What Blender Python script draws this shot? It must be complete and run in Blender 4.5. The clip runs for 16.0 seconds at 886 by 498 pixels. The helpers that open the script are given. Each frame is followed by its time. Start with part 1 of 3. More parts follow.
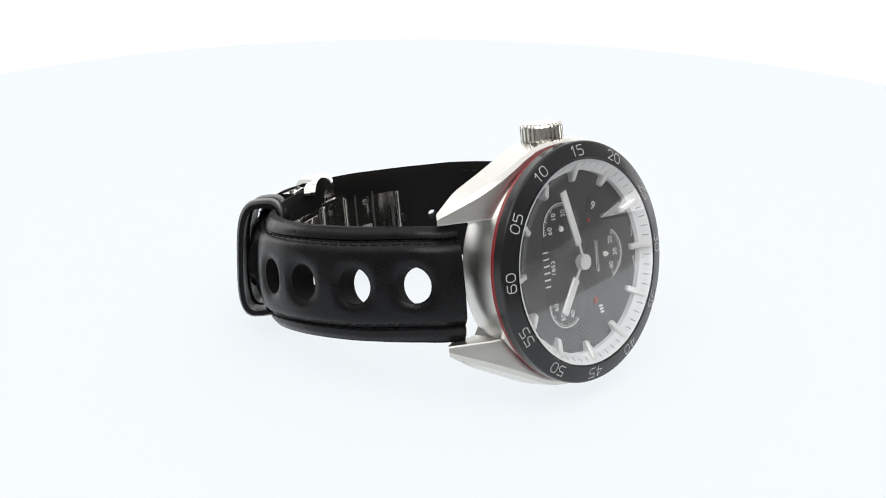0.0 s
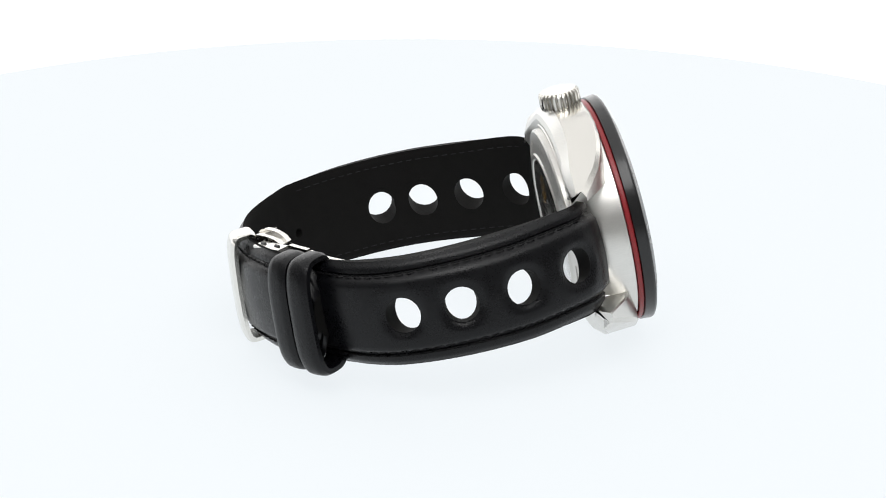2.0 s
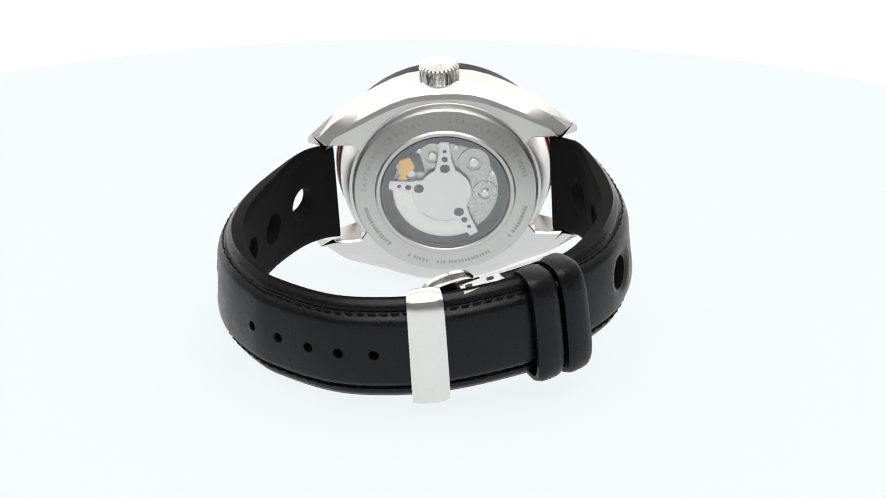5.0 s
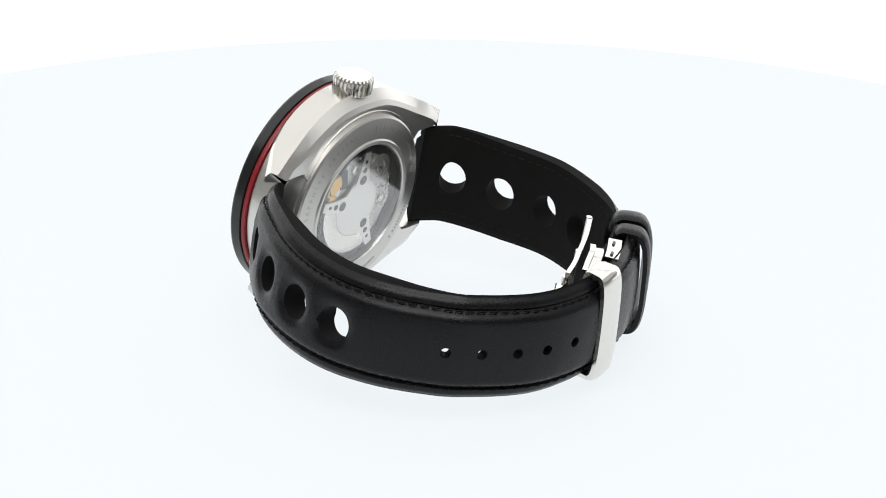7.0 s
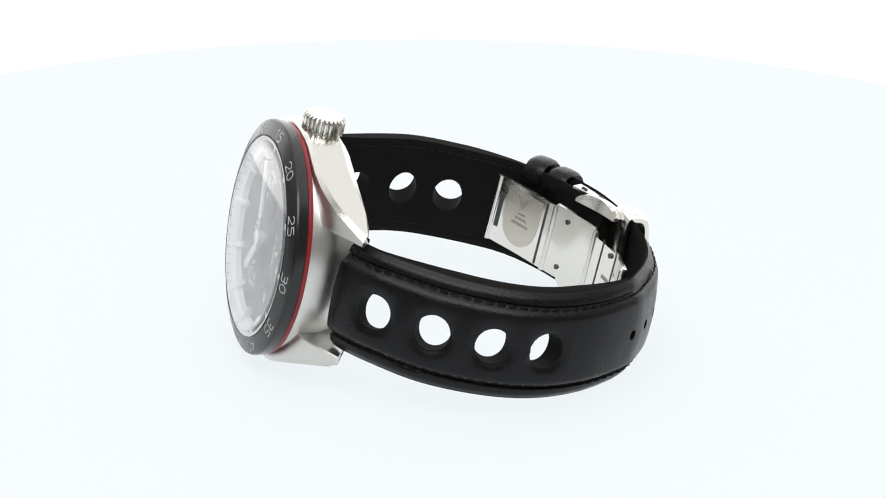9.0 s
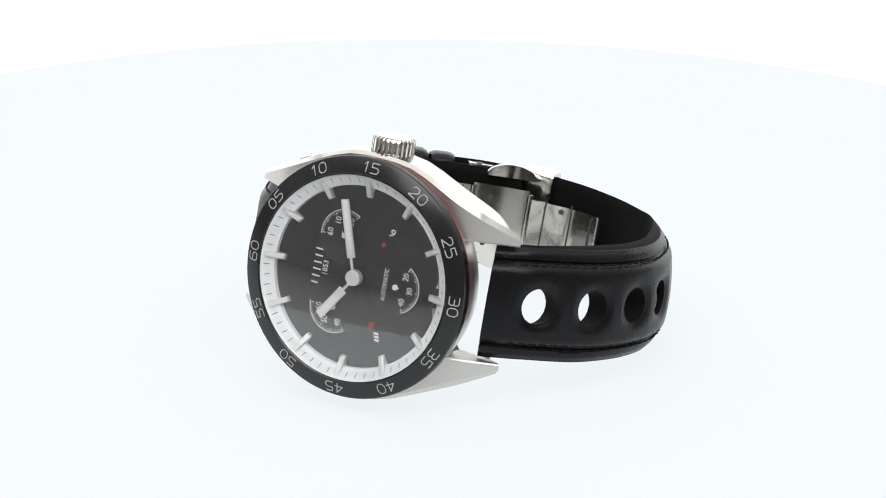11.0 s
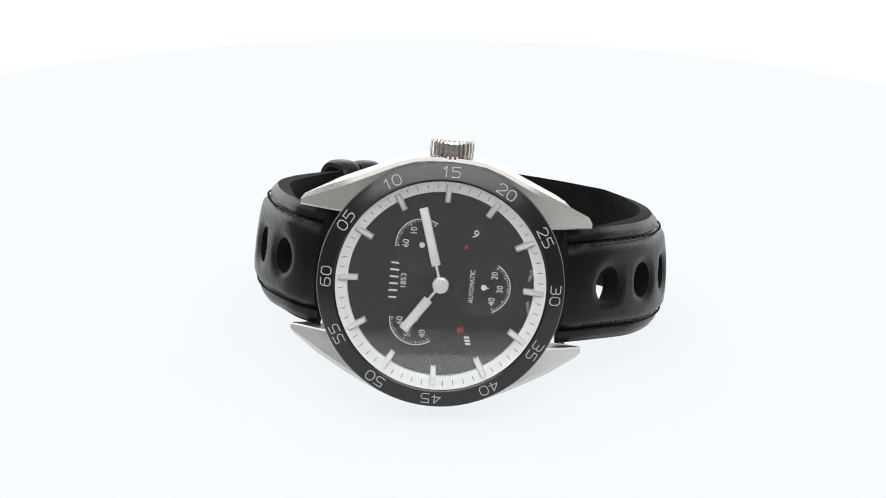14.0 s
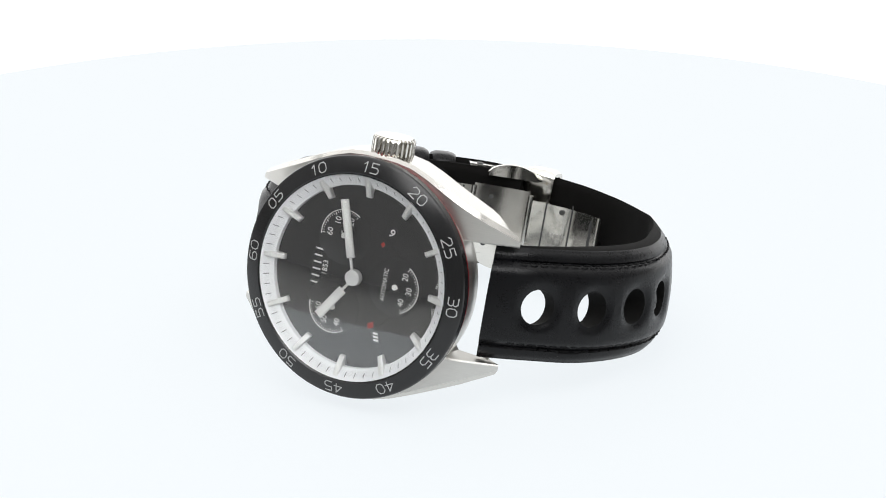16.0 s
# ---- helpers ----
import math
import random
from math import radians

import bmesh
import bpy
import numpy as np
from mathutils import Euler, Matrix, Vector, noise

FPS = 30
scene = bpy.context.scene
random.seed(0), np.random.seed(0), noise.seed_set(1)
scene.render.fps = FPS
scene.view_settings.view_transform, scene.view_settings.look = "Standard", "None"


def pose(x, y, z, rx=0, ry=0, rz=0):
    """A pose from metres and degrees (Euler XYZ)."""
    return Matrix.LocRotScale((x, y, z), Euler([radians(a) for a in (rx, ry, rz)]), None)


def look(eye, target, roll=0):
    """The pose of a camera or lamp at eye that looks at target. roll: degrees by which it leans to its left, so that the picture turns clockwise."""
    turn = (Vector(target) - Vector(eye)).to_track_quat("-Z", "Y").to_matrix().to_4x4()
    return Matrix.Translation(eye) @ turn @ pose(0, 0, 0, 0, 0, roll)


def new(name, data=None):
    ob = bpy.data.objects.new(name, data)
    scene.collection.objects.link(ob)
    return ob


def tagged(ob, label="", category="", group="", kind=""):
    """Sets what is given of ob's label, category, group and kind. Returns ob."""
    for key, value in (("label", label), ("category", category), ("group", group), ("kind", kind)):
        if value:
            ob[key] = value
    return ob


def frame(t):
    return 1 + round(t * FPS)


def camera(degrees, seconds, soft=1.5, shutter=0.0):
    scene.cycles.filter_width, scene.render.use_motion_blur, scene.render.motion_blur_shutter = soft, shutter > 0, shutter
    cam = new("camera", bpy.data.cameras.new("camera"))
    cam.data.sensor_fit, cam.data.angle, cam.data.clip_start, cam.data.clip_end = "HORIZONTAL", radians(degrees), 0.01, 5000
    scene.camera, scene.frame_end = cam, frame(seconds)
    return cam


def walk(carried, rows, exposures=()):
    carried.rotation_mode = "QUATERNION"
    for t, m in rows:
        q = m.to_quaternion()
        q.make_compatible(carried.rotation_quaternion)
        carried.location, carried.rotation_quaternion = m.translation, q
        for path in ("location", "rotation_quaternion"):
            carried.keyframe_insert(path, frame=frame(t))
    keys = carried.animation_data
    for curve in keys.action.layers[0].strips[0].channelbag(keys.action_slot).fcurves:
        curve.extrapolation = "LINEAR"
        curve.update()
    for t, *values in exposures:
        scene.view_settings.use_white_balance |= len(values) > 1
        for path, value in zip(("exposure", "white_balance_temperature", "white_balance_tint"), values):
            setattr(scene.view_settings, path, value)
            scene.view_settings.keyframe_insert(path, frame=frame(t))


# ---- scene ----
# The camera stands still on a tripod; the watch turns on a white turntable.
H = 0.0233                       # height of the dial's centre over the turntable
cam = camera(18.92, 16.0, 1.0)
CAM = Matrix.Translation((0, -0.44649, 0.16999 + H)) @ pose(0, 0, 0, 90 - 21.55) @ pose(0, 0, 0, 0, 0, 0.755)
walk(cam, [(0.0, CAM), (16.0, CAM)], [(0.0, 0.0), (16.0, 0.0)])

# Turns of the watch: seconds, turn, rock about x and y in degrees, slip across and lift in millimetres.
# It rocks on the round of its strap while the table turns.
TURNS = [
    (0, 47.94, -1.3, 0.03, -0.26, 0.02), (0.5, 59.6, -1.7, 0.1, -0.3, 0.06), (1, 72.9, -1.49, -0.5, -0.31, 0.06),
    (1.5, 86.4, -1.46, -0.9, -0.29, 0.03), (2, 100.0, -1.43, -1.1, -0.28, -0.01), (2.5, 113.2, -1.15, -1.25, -0.36, -0.04),
    (3, 127.2, -1.1, -1.0, -0.39, -0.03), (3.5, 140.4, -0.97, -0.75, -0.42, -0.0), (4, 154.3, -0.99, -0.79, -0.42, -0.05),
    (5.25, 187.0, -2.3, 0.5, 0.4, 0.6), (6.5, 219.26, -3.91, 1.81, 1.29, 0.41), (7, 233.5, -4.77, 1.7, 0.82, 0.62),
    (7.5, 246.7, -4.86, 0.68, 0.28, 0.7), (8, 260.9, -2.41, -0.3, -0.3, 0.42), (8.5, 274.2, 0.15, -0.15, -0.47, 0.12),
    (9, 287.95, 0.72, -0.4, -0.62, -0.09), (10.25, 318.2, 0.4, 0.0, -0.3, -0.07), (11.5, 342.75, 0.08, 0.27, 0.0, -0.04),
    (12, 350.27, -0.29, 0.32, 0.07, -0.16), (12.5, 355.84, -0.66, 0.36, 0.06, -0.23), (13, 360.47, -0.88, 0.41, 0.06, -0.3),
    (13.5, 362.11, -1.01, 0.46, 0.05, -0.34), (14, 359.78, -0.9, 0.42, 0.06, -0.31), (14.5, 355.24, -0.62, 0.3, 0.1, -0.22),
    (15, 349.08, -0.25, 0.27, 0.11, -0.12), (15.5, 342.14, 0.05, 0.27, 0.05, -0.05), (16, 333.27, 0.3, 0.33, -0.03, -0.04)]
LEAN = Matrix.Translation((-0.00026, -0.03335, 0)) @ pose(0, 0, 0, -11.82) @ pose(0, 0, 0, 0, 3.79)


def watch_pose(turn, a, b, dx, dz):
    return Matrix.Translation((dx / 1000, 0, H + dz / 1000)) @ pose(0, 0, 0, a) @ pose(0, 0, 0, 0, b) @ pose(0, 0, 0, 0, 0, turn) @ LEAN


# ---- light ----
world = bpy.data.worlds.new("studio")
scene.world = world
world.use_nodes = True
wn = world.node_tree.nodes
wn["Background"].inputs[0].default_value = (1.0, 0.995, 0.98, 1)
wn["Background"].inputs[1].default_value = 0.22


def area(name, eye, target, sx, sy, power):
    li = bpy.data.lights.new(name, "AREA")
    li.shape, li.size, li.size_y, li.energy = "RECTANGLE", sx, sy, power
    ob = new(name, li)
    ob.matrix_world = look(eye, target)
    return ob


area("softbox_top", (0, 0.1, 0.66), (0, 0.05, 0), 1.5, 1.1, 5.8)
area("softbox_front", (0, -0.42, 0.52), (0, 0, 0.02), 0.7, 0.3, 2.8)
area("softbox_left", (-0.75, 0.15, 0.42), (0, 0, 0.02), 1.0, 0.5, 0.5)
area("softbox_right", (0.75, 0.15, 0.42), (0, 0, 0.02), 1.0, 0.5, 0.5)


# ---- materials ----
def mat(name, base, rough=0.5, metal=0.0, grain=0.0, scale=400.0, bump=0.0, stretch=(1, 1, 1), emit=None, coat=0.0, aniso=0.0, rvar=0.0, spec=0.5):
    """A principled surface with grain at two scales, in the object's own space."""
    m = bpy.data.materials.new(name)
    m.use_nodes = True
    nt = m.node_tree
    p = nt.nodes["Principled BSDF"]
    p.inputs["Base Color"].default_value = (*base, 1)
    p.inputs["Roughness"].default_value = rough
    p.inputs["Metallic"].default_value = metal
    p.inputs["Coat Weight"].default_value = coat
    p.inputs["Specular IOR Level"].default_value = spec
    p.inputs["Anisotropic"].default_value = aniso
    if emit:
        p.inputs["Emission Color"].default_value = (*emit[:3], 1)
        p.inputs["Emission Strength"].default_value = emit[3]
    if grain or bump or rvar:
        tc = nt.nodes.new("ShaderNodeTexCoord")
        mp = nt.nodes.new("ShaderNodeMapping")
        mp.inputs["Scale"].default_value = stretch
        nt.links.new(tc.outputs["Object"], mp.inputs["Vector"])
        fine, coarse = nt.nodes.new("ShaderNodeTexNoise"), nt.nodes.new("ShaderNodeTexNoise")
        fine.inputs["Scale"].default_value, coarse.inputs["Scale"].default_value = scale * 4, scale * 0.35
        fine.inputs["Detail"].default_value, coarse.inputs["Detail"].default_value = 3, 4
        for n in (fine, coarse):
            nt.links.new(mp.outputs[0], n.inputs["Vector"])
        add = nt.nodes.new("ShaderNodeMath")
        add.operation = "ADD"
        nt.links.new(fine.outputs["Fac"], add.inputs[0])
        nt.links.new(coarse.outputs["Fac"], add.inputs[1])
        if grain:
            ramp = nt.nodes.new("ShaderNodeMapRange")
            ramp.inputs["From Min"].default_value, ramp.inputs["From Max"].default_value = 0.6, 1.4
            ramp.inputs["To Min"].default_value, ramp.inputs["To Max"].default_value = 1 - grain, 1 + grain
            nt.links.new(add.outputs[0], ramp.inputs["Value"])
            mix = nt.nodes.new("ShaderNodeVectorMath")
            mix.operation = "SCALE"
            mix.inputs[0].default_value = base
            nt.links.new(ramp.outputs[0], mix.inputs["Scale"])
            nt.links.new(mix.outputs[0], p.inputs["Base Color"])
        if rvar:
            rr = nt.nodes.new("ShaderNodeMapRange")
            rr.inputs["From Min"].default_value, rr.inputs["From Max"].default_value = 0.6, 1.4
            rr.inputs["To Min"].default_value, rr.inputs["To Max"].default_value = max(rough - rvar, 0.02), rough + rvar
            nt.links.new(add.outputs[0], rr.inputs["Value"])
            nt.links.new(rr.outputs[0], p.inputs["Roughness"])
        if bump:
            bp = nt.nodes.new("ShaderNodeBump")
            bp.inputs["Strength"].default_value, bp.inputs["Distance"].default_value = 1.0, bump
            nt.links.new(add.outputs[0], bp.inputs["Height"])
            nt.links.new(bp.outputs[0], p.inputs["Normal"])
    return m


def glass(name, rough=0.0):
    m = bpy.data.materials.new(name)
    m.use_nodes = True
    nt = m.node_tree
    p = nt.nodes["Principled BSDF"]
    p.inputs["Base Color"].default_value = (1, 1, 1, 1)
    p.inputs["Roughness"].default_value = rough
    p.inputs["IOR"].default_value = 1.8
    p.inputs["Transmission Weight"].default_value = 1.0
    return m


STEEL = mat("polished_steel", (0.77, 0.755, 0.715), 0.17, 1.0, 0.03, 500, rvar=0.05)
CASE = mat("case_polish", (0.61, 0.595, 0.56), 0.21, 1.0, 0.03, 500, rvar=0.05)
POLISH = mat("warm_satin_steel", (0.60, 0.565, 0.50), 0.24, 1.0, 0.06, 400, 0.000002, rvar=0.06)
SEAM = mat("grey_thread", (0.014, 0.014, 0.015), 0.7, 0.0, 0.2, 3000, spec=0.1)
BRUSHED = mat("brushed_steel", (0.69, 0.68, 0.65), 0.34, 1.0, 0.05, 300, 0.000004, (0.15, 1, 6), rvar=0.06)
SATIN = mat("satin_steel", (0.58, 0.57, 0.545), 0.38, 1.0, 0.04, 300, 0.000003, (1, 0.2, 1), rvar=0.05)
CHROME = mat("clasp_steel", (0.78, 0.76, 0.715), 0.11, 1.0, 0.03, 300, rvar=0.04)
BEZEL = mat("black_bezel", (0.008, 0.008, 0.0085), 0.22, 0.0, 0.15, 600, rvar=0.04, spec=0.5)
RED = mat("red_ring", (0.22, 0.010, 0.014), 0.35, 0.0, 0.08, 500)
LEATHER = mat("black_leather", (0.0029, 0.0030, 0.0038), 0.30, 0.0, 0.22, 900, 0.00004, rvar=0.09, spec=0.24)
LINING = mat("leather_lining", (0.0042, 0.0040, 0.0037), 0.75, 0.0, 0.25, 900, 0.00003, spec=0.12)
THREAD = mat("black_thread", (0.0045, 0.0045, 0.005), 0.7, 0.0, 0.2, 3000, 0.00002, spec=0.1)
DIAL = mat("dial_black", (0.0045, 0.0047, 0.005), 0.34, 0.0, 0.10, 900)
SUBDIAL = mat("subdial_black", (0.005, 0.0053, 0.0058), 0.28, 0.0, 0.10, 900)
WHITE = mat("flange_white", (0.84, 0.85, 0.86), 0.45, 0.0, 0.03, 700)
PRINT = mat("print_white", (0.74, 0.74, 0.73), 0.5, 0.0, 0.02, 900)
INK = mat("print_grey", (0.12, 0.12, 0.125), 0.5, 0.0, 0.02, 900)
NUMBER = mat("bezel_number", (0.42, 0.42, 0.42), 0.4, 0.0, 0.03, 900)
REDPRINT = mat("print_red", (0.30, 0.02, 0.015), 0.5, 0.0, 0.03, 900)
LUME = mat("lume_white", (0.78, 0.79, 0.76), 0.55, 0.0, 0.02, 900)
MARKER = mat("applied_marker", (0.80, 0.80, 0.785), 0.42, 0.75, 0.02, 700)
PLATE = mat("movement_plate", (0.58, 0.57, 0.54), 0.30, 1.0, 0.10, 350, 0.0000006, rvar=0.08)
ROTOR = mat("rotor_steel", (0.80, 0.79, 0.76), 0.30, 1.0, 0.02, 120, stretch=(4, 1, 1), rvar=0.03)
DARK = mat("dark_steel", (0.07, 0.07, 0.07), 0.35, 0.6, 0.15, 400)
GOLD = mat("gilt_brass", (0.85, 0.53, 0.17), 0.28, 1.0, 0.06, 500)
ENGRAVE = mat("engraved_grey", (0.42, 0.41, 0.39), 0.5, 1.0, 0.05, 500)
CRYSTAL = glass("sapphire_crystal")
TOP = mat("white_laminate", (0.42, 0.42, 0.41), 0.5, 0.0, 0.02, 8)
# Added emission holds the disc near white and almost shadowless; no lamp sits below.
TABLE = mat("white_disc_glow", (0.10, 0.10, 0.10), 0.6, 0.0, 0.01, 4, emit=(0.86, 0.905, 0.935, 0.925), spec=0.0)
# The sweep is no lamp: emission is added for overexposed white and brighter reflections.
SWEEP = mat("white_backdrop_glow", (0.06, 0.06, 0.06), 0.6, 0.0, 0.01, 4, emit=(1.0, 1.0, 1.0, 1.6), spec=0.0)


# ---- builders (millimetres in, metres out) ----
def part(name, bm, material, parent=None, label="", smooth=True, flat_angle=35):
    bmesh.ops.recalc_face_normals(bm, faces=bm.faces[:])
    bmesh.ops.scale(bm, vec=(0.001,) * 3, verts=bm.verts[:])
    me = bpy.data.meshes.new(name)
    for f in bm.faces:
        f.smooth = smooth
    if smooth:
        for e in bm.edges:
            if len(e.link_faces) == 2 and e.calc_face_angle(0) > radians(flat_angle):
                e.smooth = False
    bm.to_mesh(me)
    bm.free()
    for m in (material if isinstance(material, (list, tuple)) else [material]):
        me.materials.append(m)
    ob = new(name, me)
    if parent:
        ob.parent = parent
    if label:
        ob["label"] = label
    return ob


def lathe(profile, n=96, bm=None, centre=(0, 0, 0), axis="Y", closed=True, mi=0):
    """Turn a profile of (radius, height) about an axis."""
    bm = bm or bmesh.new()
    rows = []
    for k in range(n):
        a = 2 * math.pi * k / n
        row = []
        for r, h in profile:
            c, s = r * math.cos(a), r * math.sin(a)
            v = {"Y": (c, h, s), "Z": (c, s, h), "X": (h, c, s)}[axis]
            row.append(bm.verts.new((v[0] + centre[0], v[1] + centre[1], v[2] + centre[2])))
        rows.append(row)
    m = len(profile)
    for k in range(n):
        p, q = rows[k], rows[(k + 1) % n]
        for j in range(m if closed else m - 1):
            f = bm.faces.new((p[j], p[(j + 1) % m], q[(j + 1) % m], q[j]))
            f.material_index = mi
    return bm


def prism(points, y0, y1, bm=None, mi=0):
    """A plate: an outline in (x, z), from depth y0 to y1."""
    bm = bm or bmesh.new()
    a = [bm.verts.new((x, y0, z)) for x, z in points]
    b = [bm.verts.new((x, y1, z)) for x, z in points]
    n = len(points)
    fs = [bm.faces.new(a), bm.faces.new(b[::-1])]
    fs += [bm.faces.new((a[i], b[i], b[(i + 1) % n], a[(i + 1) % n])) for i in range(n)]
    for f in fs:
        f.material_index = mi
    return bm


def polar(m, r):
    """The place (x, z) on the dial at minute m and radius r."""
    a = radians(6 * m)
    return -r * math.cos(a), r * math.sin(a)


def bar(m, r0, r1, w, y0, y1, bm=None, bevel=0.0):
    """A radial bar at minute m."""
    a = radians(6 * m)
    d, e = Vector((-math.cos(a), math.sin(a))), Vector((math.sin(a), math.cos(a)))
    pts = [d * r0 - e * w / 2, d * r1 - e * w / 2, d * r1 + e * w / 2, d * r0 + e * w / 2]
    bm = bm or bmesh.new()
    if not bevel:
        return prism([tuple(p) for p in pts], y0, y1, bm)
    c = sum(pts, Vector((0, 0))) / 4
    top = []
    for p in pts:
        q = p - c
        top.append(c + Vector((q.x, q.y)) - (d * math.copysign(bevel, q.dot(d)) + e * math.copysign(bevel, q.dot(e))))
    lo = [bm.verts.new((p.x, y1, p.y)) for p in pts]
    mid = [bm.verts.new((p.x, y0 + bevel, p.y)) for p in pts]
    up = [bm.verts.new((p.x, y0, p.y)) for p in top]
    bm.faces.new(lo), bm.faces.new(up)
    for i in range(4):
        j = (i + 1) % 4
        bm.faces.new((lo[i], lo[j], mid[j], mid[i]))
        bm.faces.new((mid[i], mid[j], up[j], up[i]))
    return bm


def text_mesh(body, size, x, y, z, turn=0.0, squeeze=1.0, thick=0.05):
    """Letters on the dial: up is towards 12, reading towards 3, turned clockwise by turn degrees. Returns a bmesh in mm."""
    cu = bpy.data.curves.new("letters", "FONT")
    cu.body, cu.size, cu.align_x, cu.align_y = body, size, "CENTER", "CENTER"
    cu.extrude = thick / 2
    cu.resolution_u = 3
    ob = bpy.data.objects.new("letters", cu)
    scene.collection.objects.link(ob)
    dg = bpy.context.evaluated_depsgraph_get()
    me = bpy.data.meshes.new_from_object(ob.evaluated_get(dg))
    bpy.data.objects.remove(ob)
    bpy.data.curves.remove(cu)
    bm = bmesh.new()
    bm.from_mesh(me)
    bpy.data.meshes.remove(me)
    ca, sa = math.cos(radians(turn)), math.sin(radians(turn))
    for v in bm.verts:
        px, py, pz = v.co.x * squeeze, v.co.y, v.co.z
        qx, qy = px * ca + py * sa, -px * sa + py * ca
        v.co = Vector((x - qy, y - pz, z + qx))
    return bm


def merge(bms):
    out = bmesh.new()
    for b in bms:
        me = bpy.data.meshes.new("tmp")
        b.to_mesh(me)
        b.free()
        out.from_mesh(me)
        bpy.data.meshes.remove(me)
    return out


def tube(points, r, n=8, bm=None):
    """A round rod along points."""
    bm = bm or bmesh.new()
    pts = [Vector(p) for p in points]
    rings = []
    for i, p in enumerate(pts):
        t = (pts[min(i + 1, len(pts) - 1)] - pts[max(i - 1, 0)]).normalized()
        u = t.orthogonal().normalized()
        w = t.cross(u)
        rings.append([bm.verts.new(p + r * (math.cos(2 * math.pi * k / n) * u + math.sin(2 * math.pi * k / n) * w)) for k in range(n)])
    for a, b in zip(rings, rings[1:]):
        for k in range(n):
            bm.faces.new((a[k], a[(k + 1) % n], b[(k + 1) % n], b[k]))
    bm.faces.new(rings[0]), bm.faces.new(rings[-1])
    return bm


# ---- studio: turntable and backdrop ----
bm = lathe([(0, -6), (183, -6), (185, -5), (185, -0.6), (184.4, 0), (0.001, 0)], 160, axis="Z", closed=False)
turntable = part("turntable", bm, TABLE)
tagged(turntable, "white turntable disc under the watch, with glow added to its material", "turntable", kind="structure")
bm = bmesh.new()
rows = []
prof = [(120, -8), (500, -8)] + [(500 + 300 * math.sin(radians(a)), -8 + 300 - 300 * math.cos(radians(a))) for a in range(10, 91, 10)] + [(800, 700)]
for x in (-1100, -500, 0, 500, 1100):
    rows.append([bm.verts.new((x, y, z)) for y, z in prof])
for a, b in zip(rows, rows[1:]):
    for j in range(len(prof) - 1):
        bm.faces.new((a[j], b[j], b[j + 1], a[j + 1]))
tagged(part("backdrop", bm, SWEEP), "seamless white studio sweep behind the turntable, with glow added to its material", "backdrop", kind="structure")
bm = bmesh.new()
bmesh.ops.create_cube(bm, size=1, matrix=Matrix.Translation((0, -418, -30)) @ Matrix.Diagonal((2200, 1070, 40, 1)))
bmesh.ops.bevel(bm, geom=bm.edges[:], offset=3, segments=2, affect="EDGES")
tagged(part("studio_table", bm, TOP), "large plain white studio table under the turntable", "table", kind="structure")

# ---- the watch: x towards 6 o'clock, z towards the crown, y from face to back ----
watch = new("wristwatch")
tagged(watch, "steel wristwatch with black dial and perforated black leather strap, turning", "wristwatch")


def smoothstep(a, b, x):
    t = min(max((x - a) / (b - a), 0), 1)
    return t * t * (3 - 2 * t)


# case: round middle and two flanks that run out into the lugs
def case():
    bm = lathe([(0, 3.2), (19.6, 3.2), (19.9, 3.4), (19.8, 6.4), (19.1, 9.4), (18.0, 11.6), (0, 11.6)], 128, closed=False, mi=1)
    xs = [-25.05, -20.0, -18.5, -16.5, -14.5, -12, -9, -6, -3, 0]
    xs += [-x for x in xs[-2::-1]]
    for side in (1, -1):
        rows = []
        for x in xs:
            u = abs(x)
            zo = 21.2 - 0.472 * (math.log1p(math.exp((u - 6) / 1.5)) * 1.5)
            zi = 10.3 if u > 16.8 else 10.3 - 3 * smoothstep(16.8, 14.5, u)
            yf = 3.3 + 6.6 * (max(u - 9, 0) / 16) ** 2.0
            yb = 11.4 + 0.8 * smoothstep(8, 20, u)
            ch = 0.6 + 0.3 * smoothstep(6, 20, u)
            bk = 2.2 - 1.3 * smoothstep(12, 23, u)
            sec = [(yf + 0.25, zi), (yf, zi + 0.25), (yf, zo - ch), (yf + 0.6, zo), (yb - bk, zo + 0.2 - 0.7 * smoothstep(18, 24, u)),
                   (yb - 0.4, zo - 1.5), (yb, zo - 2.5), (yb, zi + 0.3), (yb - 0.3, zi)]
            # the lug's end leans inward towards the back
            lean = 3.2 * smoothstep(20.5, 25, u) * (1 if x > 0 else -1)
            rows.append([bm.verts.new((x - lean * min(max(y - yf - 0.2, 0) / 2.0, 1), y, side * z)) for y, z in sec])
        n = len(rows[0])
        for a, b in zip(rows, rows[1:]):
            for j in range(n):
                f = bm.faces.new((a[j], a[(j + 1) % n], b[(j + 1) % n], b[j]))
                f.material_index = 0 if j in (2, 3) else 1
        for r in (rows[0], rows[-1]):
            bm.faces.new(r).material_index = 1
    return bm


body = part("case", case(), [CASE, BRUSHED], watch, "brushed and polished steel case with four lugs", flat_angle=18)
# spring bars between the lugs
for s in (-1, 1):
    part("spring_bar", tube([(s * 22.0, 10.6, -6.5), (s * 22.0, 10.6, 6.5)], 0.6, 12), STEEL, watch)

